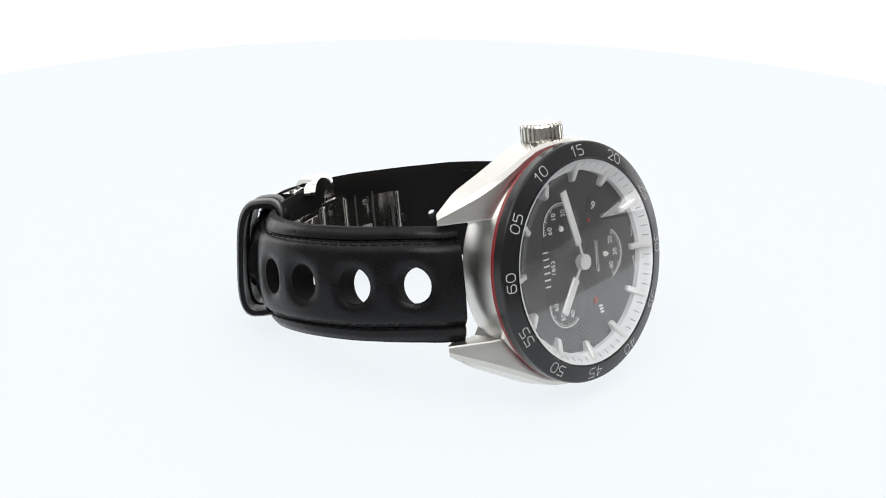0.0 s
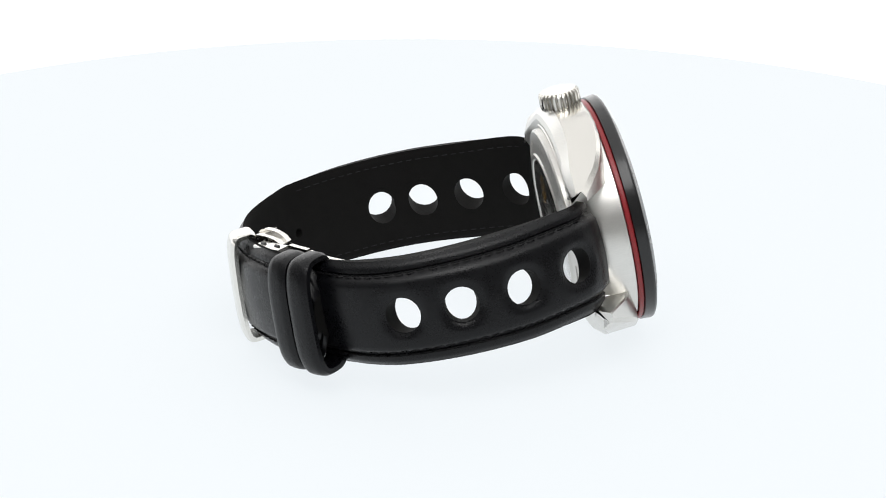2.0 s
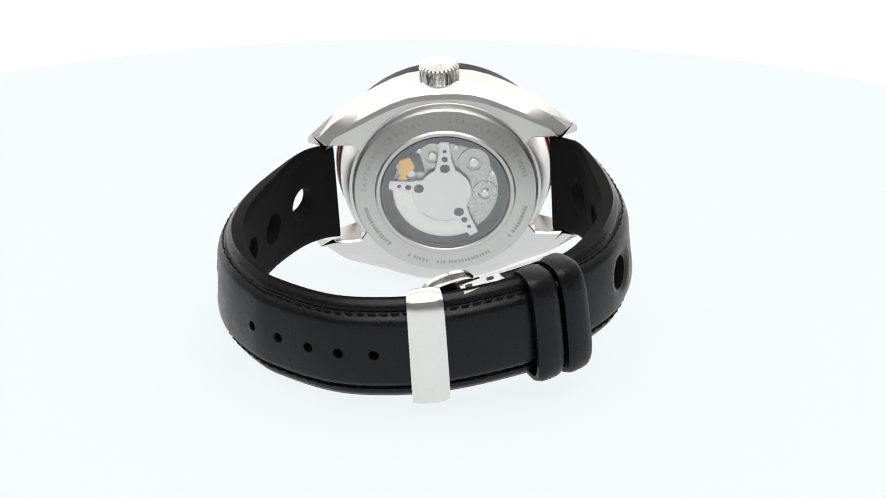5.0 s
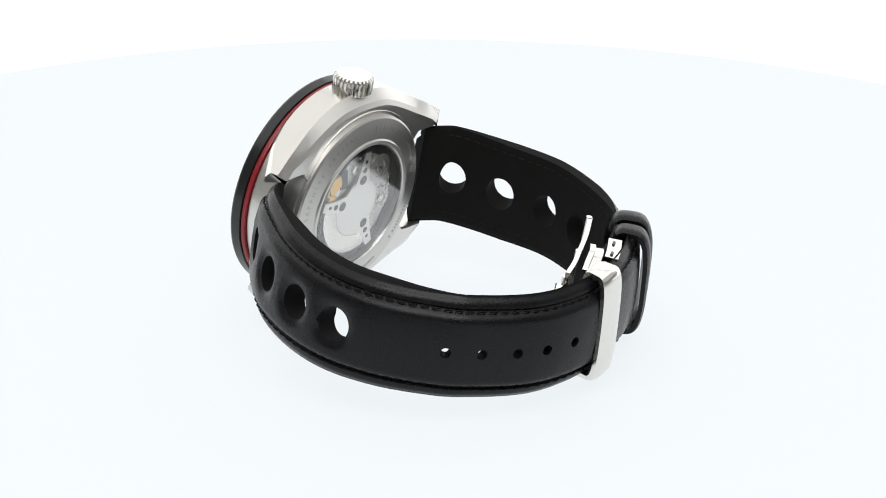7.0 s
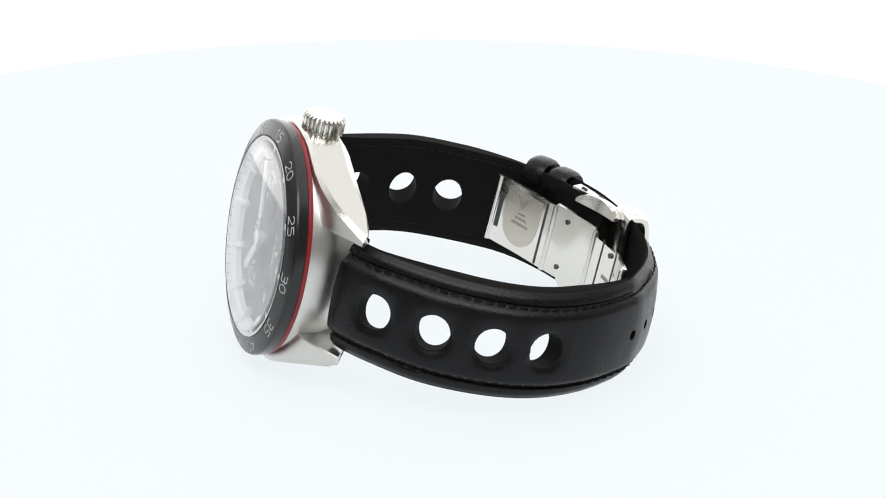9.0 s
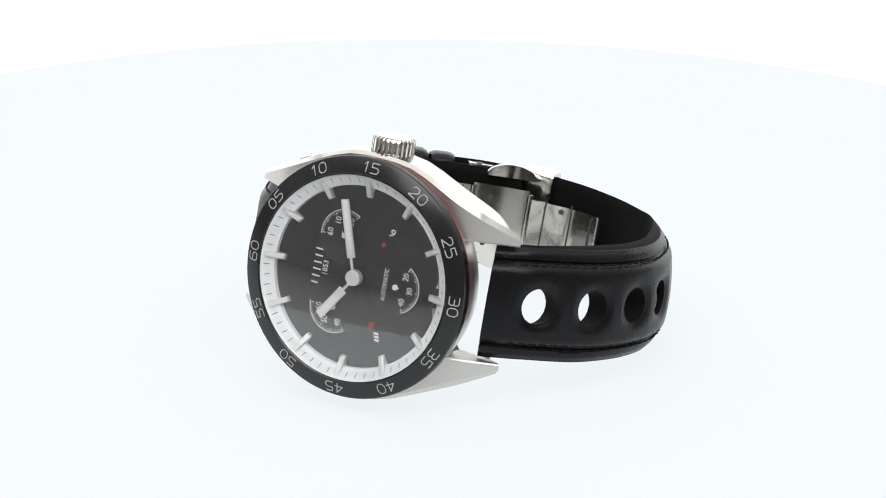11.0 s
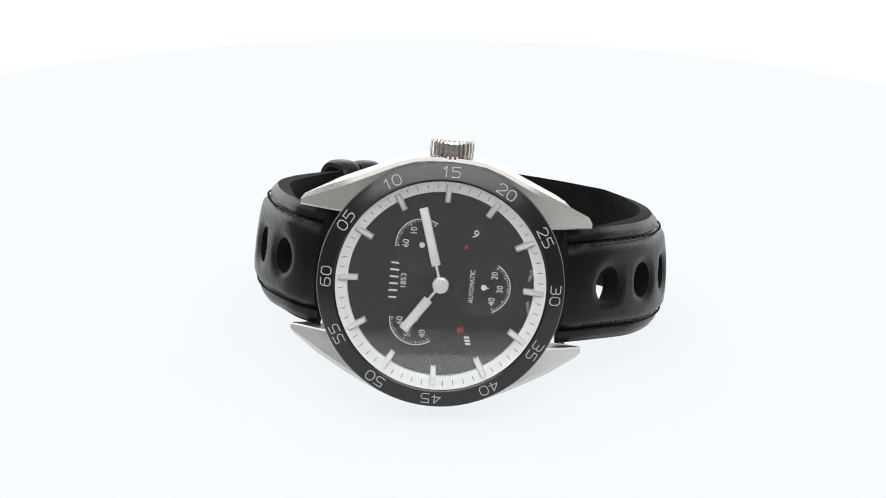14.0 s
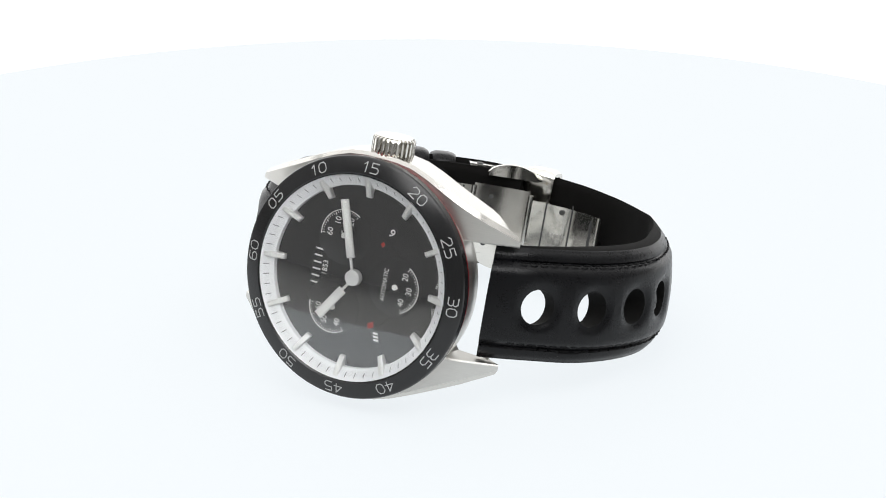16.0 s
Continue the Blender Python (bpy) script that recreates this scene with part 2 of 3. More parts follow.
# bezel, red ring, crystal
bm = lathe([(17.75, -0.55), (18.1, -0.75), (20.3, -0.05), (20.75, 0.2), (20.9, 0.55), (20.75, 2.2), (20.3, 2.35), (17.75, 2.35)], 192)
bezel = part("bezel", bm, BEZEL, watch, "black bezel ring with grey minute numerals", flat_angle=28)
part("accent_ring", lathe([(19, 2.36), (20.4, 2.36), (20.5, 2.5), (20.5, 3.0), (20.4, 3.22), (19, 3.22)], 192), RED, watch, "dark red ring under the bezel")
cry = [(max(17.72 * k / 16, 0.0001), -0.75 - 0.75 * (1 - (k / 16) ** 2)) for k in range(17)]
bm = lathe(cry + [(17.72, 0.1)] + [(r, y + 1.1) for r, y in reversed(cry[:-1])], 128, closed=True)
bmesh.ops.remove_doubles(bm, verts=bm.verts[:], dist=0.001)
crystal = part("crystal", bm, CRYSTAL, watch, "domed clear sapphire crystal")
crystal.visible_shadow = False

# bezel numerals: outlines of squared figures
STROKES = {
    "0": [[(0.25, 0), (0.75, 0), (1, 0.25), (1, 0.75), (0.75, 1), (0.25, 1), (0, 0.75), (0, 0.25), (0.25, 0)]],
    "1": [[(0.35, 0.75), (0.7, 1), (0.7, 0)]],
    "2": [[(0, 0.78), (0.22, 1), (0.8, 1), (1, 0.8), (1, 0.62), (0, 0), (1, 0)]],
    "3": [[(0, 1), (0.8, 1), (1, 0.8), (1, 0.65), (0.8, 0.52), (0.3, 0.52)], [(0.8, 0.52), (1, 0.38), (1, 0.2), (0.8, 0), (0, 0)]],
    "4": [[(0.75, 0), (0.75, 1), (0, 0.3), (1.05, 0.3)]],
    "5": [[(0.95, 1), (0.05, 1), (0.05, 0.58), (0.75, 0.58), (1, 0.42), (1, 0.18), (0.8, 0), (0, 0)]],
    "6": [[(0.95, 1), (0.25, 1), (0, 0.75), (0, 0.22), (0.22, 0), (0.78, 0), (1, 0.2), (1, 0.4), (0.78, 0.58), (0, 0.58)]],
}


def stroke(pts, w, y0, y1, bm):
    """A flat line of width w along points (x, z, y shift)."""
    for (a, b) in zip(pts, pts[1:]):
        a, b = Vector(a), Vector(b)
        d = (b - a)
        d.normalize()
        e = Vector((-d.y, d.x)) * w / 2
        a2, b2 = a - d * w * 0.35, b + d * w * 0.35
        prism([tuple(a2 - e), tuple(b2 - e), tuple(b2 + e), tuple(a2 + e)], y0, y1, bm)


def numeral(text, m, r, h, w, gap, line, name, material, parent):
    """Figures whose foot points to the middle, at minute m."""
    a = radians(6 * m)
    up, right = Vector((-math.cos(a), math.sin(a))), Vector((math.sin(a), math.cos(a)))
    total = len(text) * w + (len(text) - 1) * gap
    bm = bmesh.new()
    for k, ch in enumerate(text):
        x0 = -total / 2 + k * (w + gap)
        for line_pts in STROKES[ch]:
            q = []
            for sx, sz in line_pts:
                q.append(up * (r + (sz - 0.5) * h) + right * (x0 + sx * w))
            stroke(q, line, 0, 0.05, bm)
    for v in bm.verts:       # lay the figures on the sloping face
        rr = math.hypot(v.co.x, v.co.z)
        v.co.y += -0.75 + (rr - 18.1) * 0.7 / 2.2 - 0.035
    return part(name, bm, material, parent, smooth=False)


for m in range(5, 61, 5):
    numeral("%02d" % m, m, 19.35, 1.65, 1.38, 0.5, 0.16, "numeral", NUMBER, bezel)

# dial, flange and markers
dial = part("dial", lathe([(0.001, 2.3), (16.4, 2.3), (16.4, 2.8), (0.001, 2.8)], 96), DIAL, watch, "matt black dial with three small arc scales")
flange = part("flange", lathe([(17.74, -0.45), (17.3, -0.2), (16.1, 1.2), (15.7, 1.35), (15.65, 2.29), (17.74, 2.29)], 128), WHITE, watch, "white sloping minute flange")
bm = bmesh.new()
for m in range(60):
    if m % 5:
        b2 = bar(m, 16.35, 17.15, 0.13, 0, 0.05)
        for v in b2.verts:
            rr = math.hypot(v.co.x, v.co.z)
            v.co.y += -0.2 + (17.3 - rr) * 1.4 / 1.2 - 0.03
        bm = merge([bm, b2])
tagged(part("minute_ticks", bm, INK, dial), kind="stuff")
for m in range(0, 60, 5):
    for name, bm, mt, label in (("hour_marker", bar(m, 13.9, 17.3, 0.98, 0, 2.28, bevel=0.18), MARKER, "applied silver hour marker"),
                                ("marker_inlay", bar(m, 14.1, 16.9, 0.42, -0.04, 0.01), LUME, "")):
        for v in bm.verts:       # the markers lean with the flange
            if v.co.y < 1:
                v.co.y += 1.5 - (math.hypot(v.co.x, v.co.z) - 13.9) * 0.53
        part(name, bm, mt, dial, label)

# three arc scales round three small hubs


def small_scale(m, first, figures):
    x, z = polar(m, 7.3)
    part("scale_well", lathe([(0.001, 2.22), (4.9, 2.22), (5.0, 2.26), (5.0, 2.3), (0.001, 2.3)], 48, centre=(x, 0, z)), SUBDIAL, dial)
    bm = bmesh.new()
    for k in range(30):      # the arc
        a0, a1 = first + k * 130 / 30, first + (k + 1) * 130 / 30
        q = []
        for a, r in ((a0, 4.35), (a1, 4.35), (a1, 4.5), (a0, 4.5)):
            q.append((x - r * math.cos(radians(a)), z + r * math.sin(radians(a))))
        prism(q, 2.16, 2.22, bm)
    for k in range(21):      # its ticks
        a = radians(first + 3 + k * 6.2)
        d, e = Vector((-math.cos(a), math.sin(a))), Vector((math.sin(a), math.cos(a)))
        c = Vector((x, z))
        r0, w = (3.75, 0.14) if k % 5 == 0 else (3.95, 0.10)
        prism([tuple(c + d * r0 - e * w / 2), tuple(c + d * 4.2 - e * w / 2), tuple(c + d * 4.2 + e * w / 2), tuple(c + d * r0 + e * w / 2)], 2.16, 2.22, bm)
    part("arc_scale", bm, PRINT, dial, smooth=False)
    for k, fig in enumerate(figures):
        a = radians(first + 10 + k * 54)
        r = 2.75
        part("scale_figure", text_mesh(fig, 1.55, x - r * math.cos(a), 2.18, z + r * math.sin(a), squeeze=0.9), PRINT, dial, smooth=False)
    part("small_hub", lathe([(0.001, 1.85), (0.42, 1.85), (0.48, 1.95), (0.48, 2.25), (0.001, 2.25)], 24, centre=(x, 0, z)), LUME, dial)
    tip = Vector((x, z)) + Vector(polar(m, 1.0)) * 0.9
    part("small_hand", prism([(x - 0.3, z - 0.4), (tip.x, tip.y), (x - 0.3, z + 0.4), (x + 0.35, z)], 1.8, 1.95), LUME, dial, smooth=False)


small_scale(10, -8, ("60", "10", "20"))
small_scale(50, 232, ("40", "50", "60"))
small_scale(30, 118, ("20", "30", "40"))

# a shallow round panel and writing
part("dial_rim", lathe([(8.9, 2.3), (8.95, 2.24), (9.05, 2.24), (9.1, 2.3)], 96), SUBDIAL, dial)
for k in range(6):           # maker's name as plain blocks
    z = -2.95 + k * 1.18
    part("name_block", prism([(-8.65, z - 0.14), (-7.15, z - 0.14), (-7.15, z + 0.14), (-8.65, z + 0.14)], 2.24, 2.29), PRINT, dial, smooth=False)
part("year_print", text_mesh("1853", 1.35, -6.25, 2.2, 0.0, squeeze=1.0), PRINT, dial, smooth=False)
part("word_print", text_mesh("AUTOMATIC", 1.15, 5.3, 2.2, 0.0, squeeze=0.85), PRINT, dial, smooth=False)
part("word_print", text_mesh("SWISS", 0.75, 15.0, 2.2, -2.7, turn=-8), PRINT, dial, smooth=False)
part("word_print", text_mesh("MADE", 0.75, 15.0, 2.2, 2.7, turn=8), PRINT, dial, smooth=False)
for k in range(3):
    x, z = polar(40, 10.4)
    x, z = x + 0.25 - 0.15 * k, z - 0.85 + 0.55 * k
    part("model_block", prism([(x - 0.45, z - 0.17), (x + 0.45, z - 0.17), (x + 0.45, z + 0.17), (x - 0.45, z + 0.17)], 2.2, 2.29), PRINT, dial, smooth=False)
x, z = polar(40, 8.2)
part("red_block", prism([(x - 0.5, z - 1.2), (x + 0.5, z - 0.7), (x + 0.3, z + 0.3), (x - 0.7, z - 0.2)], 2.15, 2.29), REDPRINT, dial, smooth=False)
x, z = polar(20, 10.2)
date = part("date_window", prism([polar(20 + dm, rr) for rr, dm in ((8.9, -1.5), (11.5, -1.2), (11.5, 1.2), (8.9, 1.5))], 2.2, 2.29), SUBDIAL, dial, smooth=False)
part("date_figure", text_mesh("9", 2.1, x, 2.15, z, turn=120), PRINT, dial, smooth=False)
x, z = polar(20, 7.6)
part("red_block", prism([(x - 0.4, z), (x, z + 0.5), (x + 0.4, z), (x, z - 0.5)], 2.15, 2.29), REDPRINT, dial, smooth=False)


# hands
def hand(name, m, r0, r1, w, y, lume0, label):
    bm = merge([bar(m, r0, r1, w, y, y + 0.35, bevel=0.12), bar(m, 0.6, r0 + 0.2, 0.42, y + 0.05, y + 0.3)])
    ob = part(name, bm, MARKER, watch, label, flat_angle=20)
    part("lume", bar(m, lume0, r1 - 0.35, w * 0.5, y - 0.06, y + 0.1), LUME, ob, "white luminous inlay", smooth=False)
    return ob


hand("hour_hand", 50.8, 3.2, 9.9, 1.6, 0.95, 5.0, "broad silver hour hand")
hand("minute_hand", 12.15, 3.4, 13.4, 1.5, 0.45, 5.4, "broad silver minute hand")
part("hand_hub", lathe([(0.001, 0.15), (1.0, 0.15), (1.35, 0.3), (1.4, 1.4), (0.5, 1.45), (0.5, 2.3), (0.001, 2.3)], 32), MARKER, watch)


# crown with knurled edge
def crown():
    bm = bmesh.new()
    n, teeth = 26 * 8, 26
    prof = [(2.2, 20.6, 0), (2.2, 20.85, 0), (3.2, 20.9, 0), (3.6, 21.05, 1), (3.72, 21.3, 1), (3.72, 23.5, 1), (3.55, 23.85, 1), (3.1, 24.1, 0), (0.01, 24.2, 0)]
    rows = []
    for k in range(n):
        a = 2 * math.pi * k / n
        ph = (k % 8) / 8
        dip = 0.62 * smoothstep(0.45, 0.62, ph) * (1 - smoothstep(0.85, 1.0, ph))
        rows.append([bm.verts.new(((r - (dip if kn else 0)) * math.cos(a), 7.2 + (r - (dip if kn else 0)) * math.sin(a), z)) for r, z, kn in prof])
    for k in range(n):
        p, q = rows[k], rows[(k + 1) % n]
        for j in range(len(prof) - 1):
            bm.faces.new((p[j], p[j + 1], q[j + 1], q[j]))
    return bm


part("crown", crown(), STEEL, watch, "knurled polished steel crown", flat_angle=25)

# case back with a window on the movement
bm = lathe([(12.0, 11.5), (12.0, 13.2), (12.25, 13.55), (12.9, 13.6), (13.2, 13.3), (17.0, 12.7), (17.4, 12.4), (17.45, 11.5)], 128)
back = part("case_back", bm, SATIN, watch, "satin steel case back with engraved ring", flat_angle=25)
bm = lathe([(0.001, 13.0), (11.95, 13.0), (11.95, 13.4), (0.001, 13.45)], 96)
window = part("back_window", bm, CRYSTAL, back, "clear window on the movement")
window.visible_shadow = False


def ring_word(word, start, r, size, step):
    """Letters round the case back, heads outward, clockwise as seen from behind; start in degrees from 12 o'clock towards the crown."""
    bms = []
    for k, ch in enumerate(word):
        if ch == " ":
            continue
        a = start - k * step
        bm = text_mesh(ch, size, 0, 0, 0, thick=0.08)
        ca, sa = math.cos(radians(a)), math.sin(radians(a))
        out, way = Vector((-ca, 0, sa)), Vector((-sa, 0, -ca))
        for v in bm.verts:
            up, right, lift = -v.co.x, v.co.z, v.co.y
            v.co = out * (r + up) + way * right + Vector((0, 12.98 - (r - 15.2) * 0.16 - 0.16 * up - lift * 0.5, 0))
        bms.append(bm)
    return merge(bms)


part("engraving", ring_word("STAINLESS STEEL", 84, 15.2, 1.25, 4.7), ENGRAVE, back, "engraved lettering", smooth=False)
part("engraving", ring_word("SAPPHIRE CRYSTAL", 176, 15.2, 1.25, 4.7), ENGRAVE, back, "engraved lettering", smooth=False)
rnd = random.Random(5)
bm = bmesh.new()
for a0, a1 in ((10, 24), (190, 225), (240, 300), (318, 345)):
    a = a0
    while a < a1:
        wdt = rnd.uniform(1.8, 3.0)
        if rnd.random() > 0.12:
            q = [(-r * math.cos(radians(b)), r * math.sin(radians(b))) for r, b in ((14.8, a), (15.7, a), (15.7, a + wdt * 0.6), (14.8, a + wdt * 0.6))]
            prism(q, 12.9, 13.02, bm)
        a += wdt
tagged(part("engraving", bm, ENGRAVE, back, smooth=False), "shallow engraved marks", kind="stuff")

part("movement_plate", lathe([(0.001, 11.65), (11.9, 11.65), (11.9, 11.75), (0.001, 11.75)], 64), PLATE, watch, "circular grained movement plate")
part("movement_edge", lathe([(9.9, 11.76), (9.9, 11.95), (11.9, 11.95), (11.9, 11.76)], 64), DARK, watch)


def disc(cx, cz, r, y0, y1, n=32, hole=0.0):
    return lathe([(max(hole, 0.001), y0), (r, y0), (r, y1 - 0.05), (r - 0.06, y1), (max(hole, 0.001), y1)], n, centre=(cx, 0, cz))


# bridges, wheels and jewels under the rotor
for cx, cz, r, mt in ((-5.6, 5.6, 3.0, PLATE), (2.0, 7.4, 2.6, PLATE), (6.2, 4.0, 2.6, PLATE), (7.4, -2.4, 2.2, PLATE), (-7.4, -1.0, 2.4, PLATE)):
    w = part("wheel", disc(cx, cz, r, 11.76, 12.05, 40, r * 0.55), mt, watch)
    part("wheel_hub", disc(cx, cz, r * 0.3, 11.76, 12.2, 20), STEEL, w)
for cx, cz in ((-2.5, 9.0), (4.4, 8.6), (9.0, 1.2), (-9.0, 3.2), (0.6, 9.6), (8.4, 5.6)):
    part("screw", disc(cx, cz, 0.5, 11.76, 12.3, 16), STEEL, watch)
bm = bmesh.new()
for k in range(7):
    prism([(3.6 + k * 0.28, 4.2), (3.8 + k * 0.28, 4.2), (4.6 + k * 0.28, 8.2), (4.4 + k * 0.28, 8.2)], 11.8, 12.25, bm)
part("bridge_comb", bm, DARK, watch, smooth=False)
part("gilt_bridge", prism([(5.4, 5.2), (7.8, 3.2), (8.8, 5.4), (8.0, 7.0), (6.2, 7.4)], 11.8, 12.3), GOLD, watch, "gold-coloured bridge")
part("gilt_bridge", disc(7.8, 3.0, 0.9, 11.8, 12.4), GOLD, watch, "gold-coloured wheel")


# rotor: a hub plate, three arms and a heavy rim segment
def rotor():
    bms = [disc(0, 0, 4.9, 12.45, 12.75, 64)]
    for a in (92, 11, 242):
        d, e = Vector((math.cos(radians(a)), math.sin(radians(a)))), Vector((-math.sin(radians(a)), math.cos(radians(a))))
        q = [d * 3.5 - e * 2.2, d * 7 - e * 1.25, d * 10.6 - e * 0.85, d * 10.6 + e * 0.85, d * 7 + e * 1.25, d * 3.5 + e * 2.2]
        bms.append(prism([tuple(p) for p in q], 12.48, 12.78))
    bm = merge(bms)
    for k in range(36):
        a0, a1 = radians(242 + k * 129 / 36), radians(242 + (k + 1) * 129 / 36)
        prism([(r * math.cos(a), r * math.sin(a)) for r, a in ((4.7, a0), (6.2, a0), (6.2, a1), (4.7, a1))], 12.46, 12.74, bm)
    return bm


def rotor_rim():
    """The heavy polished rim of the rotor, a ring segment."""
    bm = bmesh.new()
    n, rows = 48, []
    for k in range(n + 1):
        a = radians(243 + k * 127 / n)
        rows.append([bm.verts.new((r * math.cos(a), y, r * math.sin(a))) for r, y in ((6.22, 12.4), (9.7, 12.4), (9.7, 12.62), (9.5, 12.7), (6.4, 12.7), (6.22, 12.62))])
    for p, q in zip(rows, rows[1:]):
        for j in range(6):
            bm.faces.new((p[j], p[(j + 1) % 6], q[(j + 1) % 6], q[j]))
    bm.faces.new(rows[0]), bm.faces.new(rows[-1])
    return bm


rot = part("rotor", rotor(), ROTOR, watch, "brushed steel winding rotor with three arms", flat_angle=20)
part("rotor_rim", rotor_rim(), CHROME, rot, "polished heavy rotor rim")
for a in (92, 11, 242):
    for r, s in ((5.0, 0.95), (7.0, 0.6), (8.7, 0.4)):
        part("rotor_hole", disc(r * math.cos(radians(a)), r * math.sin(radians(a)), s, 12.7, 12.82, 20), DARK, rot)


# ---- leather strap ----
class Path:
    """A smooth curve through points, by arc length."""

    def __init__(self, pts):
        pts = [Vector(p) for p in pts]
        pts = [2 * pts[0] - pts[1]] + pts + [2 * pts[-1] - pts[-2]]
        self.p = []
        for i in range(1, len(pts) - 2):
            a, b, c, d = pts[i - 1:i + 3]
            for k in range(24):
                t = k / 24
                self.p.append(0.5 * (2 * b + (c - a) * t + (2 * a - 5 * b + 4 * c - d) * t * t + (3 * b - a - 3 * c + d) * t ** 3))
        self.p.append(pts[-2])
        self.s = [0]
        for a, b in zip(self.p, self.p[1:]):
            self.s.append(self.s[-1] + (b - a).length)
        self.length = self.s[-1]

    def at(self, s):
        s = min(max(s, 0), self.length)
        i = int(np.searchsorted(self.s, s))
        i = min(max(i, 1), len(self.s) - 1)
        t = (s - self.s[i - 1]) / max(self.s[i] - self.s[i - 1], 1e-9)
        return self.p[i - 1].lerp(self.p[i], t)

    def basis(self, s, out):
        """Place, way and outward normal."""
        w = (self.at(s + 0.8) - self.at(s - 0.8)).normalized()
        n = w.cross(Vector((0, 0, 1))).normalized() * out
        return self.at(s), w, n

    def nearest(self, x, y):
        return min(zip(self.s, self.p), key=lambda q: (q[1].x - x) ** 2 + (q[1].y - y) ** 2)[0]


def flare(s, out):
    """How far the strap leans: its lower edge stands further out than its upper edge."""
    return (0.09 if out > 0 else 0.05) * smoothstep(5, 20, s)


def strap_mesh(path, out, s0, s1, half, thick, holes, pins, round_end=0.0):
    """A padded strap with round holes. half(s), thick(s): half width and thickness. Slots: 0 leather, 1 lining."""
    ws = [k * 1.125 for k in range(-4, 5)] + [-0.5625, 0.5625]
    cells = [(s, 4.5, r) for s, r in holes] + [(s, 1.125, r) for s, r in pins]
    lines = set()
    for s, hc, r in cells:
        st = 1.125 if hc > 2 else 0.5625
        lines.update(round(s + k * st, 4) for k in range(int(-hc / st), int(hc / st) + 1))
    base = sorted(lines)
    s = s0
    grid = set(base)
    while s < s1:
        if not any(abs(s - c) < hc + 0.35 for c, hc, r in cells):
            grid.add(round(s, 4))
        s += 1.2
    grid.update((round(s0, 4), round(s1, 4)))
    grid = sorted(g for g in grid if s0 <= g <= s1)
    edge = [5.3, 6.1, 6.7, 7.05, 7.3, 7.55, 7.9, 8.4, 8.9, 9.4, 9.75, 10.0]
    wl = sorted(set(ws) | {0.0} | set(edge) | {-e for e in edge})

    def stretch(w, sv):
        """Scale the outer bands with the strap's width; the hole zone keeps its size."""
        hw = half(sv)
        u = abs(w)
        if u <= 4.5:
            return w
        return math.copysign(4.5 + (u - 4.5) * (hw - 4.5) / 5.5, w)

    def top(u):
        u = abs(u)
        pad = -0.6 * (u / 7.0) ** 2 - 0.85 * smoothstep(6.0, 7.3, u)
        groove = -0.42 * math.exp(-((u - 7.5) / 0.22) ** 2)
        lip = -0.6 * smoothstep(8.5, 10.0, u) ** 2
        return pad + groove + lip

    def place(sv, w, inner):
        dip = 0.0
        for c, hc, r in cells:
            q = math.hypot(sv - c, w)
            if hc > 2 and q < 6.5 and q > 0.1:
                near = 1 - smoothstep(r, r + 2.4, q)
                if inner:
                    sv, w = c + (sv - c) * (1 + 0.05 * near) - 0.2 * near, w * (1 + 0.05 * near)
                else:
                    dip = 0.6 * math.exp(-((q - r) / 0.7) ** 2)
                break
        p, way, n = path.basis(sv, out)
        dz = stretch(w, sv)
        edge_in = smoothstep(7.0, 10.0, abs(w))
        dz += (0.1 if inner else -0.25 if w > 0 else 0.0) * edge_in - ((0.6 if out > 0 else 0.75 - 0.25 * edge_in) if inner else 0.0) * (1 - 0.9 * edge_in if out > 0 else 1)
        if round_end and sv > s1 - round_end:
            k = (sv - (s1 - round_end)) / round_end
            dz *= math.sqrt(max(1 - k * k * 0.85, 0.02))
        if inner:
            d = -thick(sv) + 0.35 * smoothstep(8.8, 10, abs(w))
        else:
            d = top(w) * min(1, thick(sv) / 3.2) - dip
            d += 0.05 * noise.noise(Vector((sv * 0.25, w * 0.3, out * 3)))
        return p + n * (d - flare(sv, out) * w) + Vector((0, 0, dz))

    bm = bmesh.new()
    vo, vi = {}, {}

    def vert(sv, w, inner):
        store, key = (vi if inner else vo), (round(sv, 3), round(w, 3))
        if key not in store:
            store[key] = bm.verts.new(place(sv, w, inner))
        return store[key]

    edges = {}

    def quad(pts):
        for inner in (False, True):
            vs = []
            for q in pts:
                v = vert(q[0], q[1], inner)
                if v not in vs:
                    vs.append(v)
            if len(vs) < 3:
                continue
            f = bm.faces.new(vs if not inner else vs[::-1])
            f.material_index = 1 if inner else 0
        for a, b in zip(pts, pts[1:] + pts[:1]):
            ka, kb = (round(a[0], 3), round(a[1], 3)), (round(b[0], 3), round(b[1], 3))
            if (kb, ka) in edges:
                del edges[(kb, ka)]
            elif ka != kb:
                edges[(ka, kb)] = (a, b)

    for ga, gb in zip(grid, grid[1:]):
        mid = (ga + gb) / 2
        cell = next(((c, hc, r) for c, hc, r in cells if abs(mid - c) < hc), None)
        lim = cell[1] if cell else 0
        rows = [w for w in wl if not (cell and cell[1] > 2 and abs(w) in (0.5625,))]
        for wa, wb in zip(rows, rows[1:]):
            if abs((wa + wb) / 2) < lim:
                continue
            quad([(ga, wa), (gb, wa), (gb, wb), (ga, wb)])
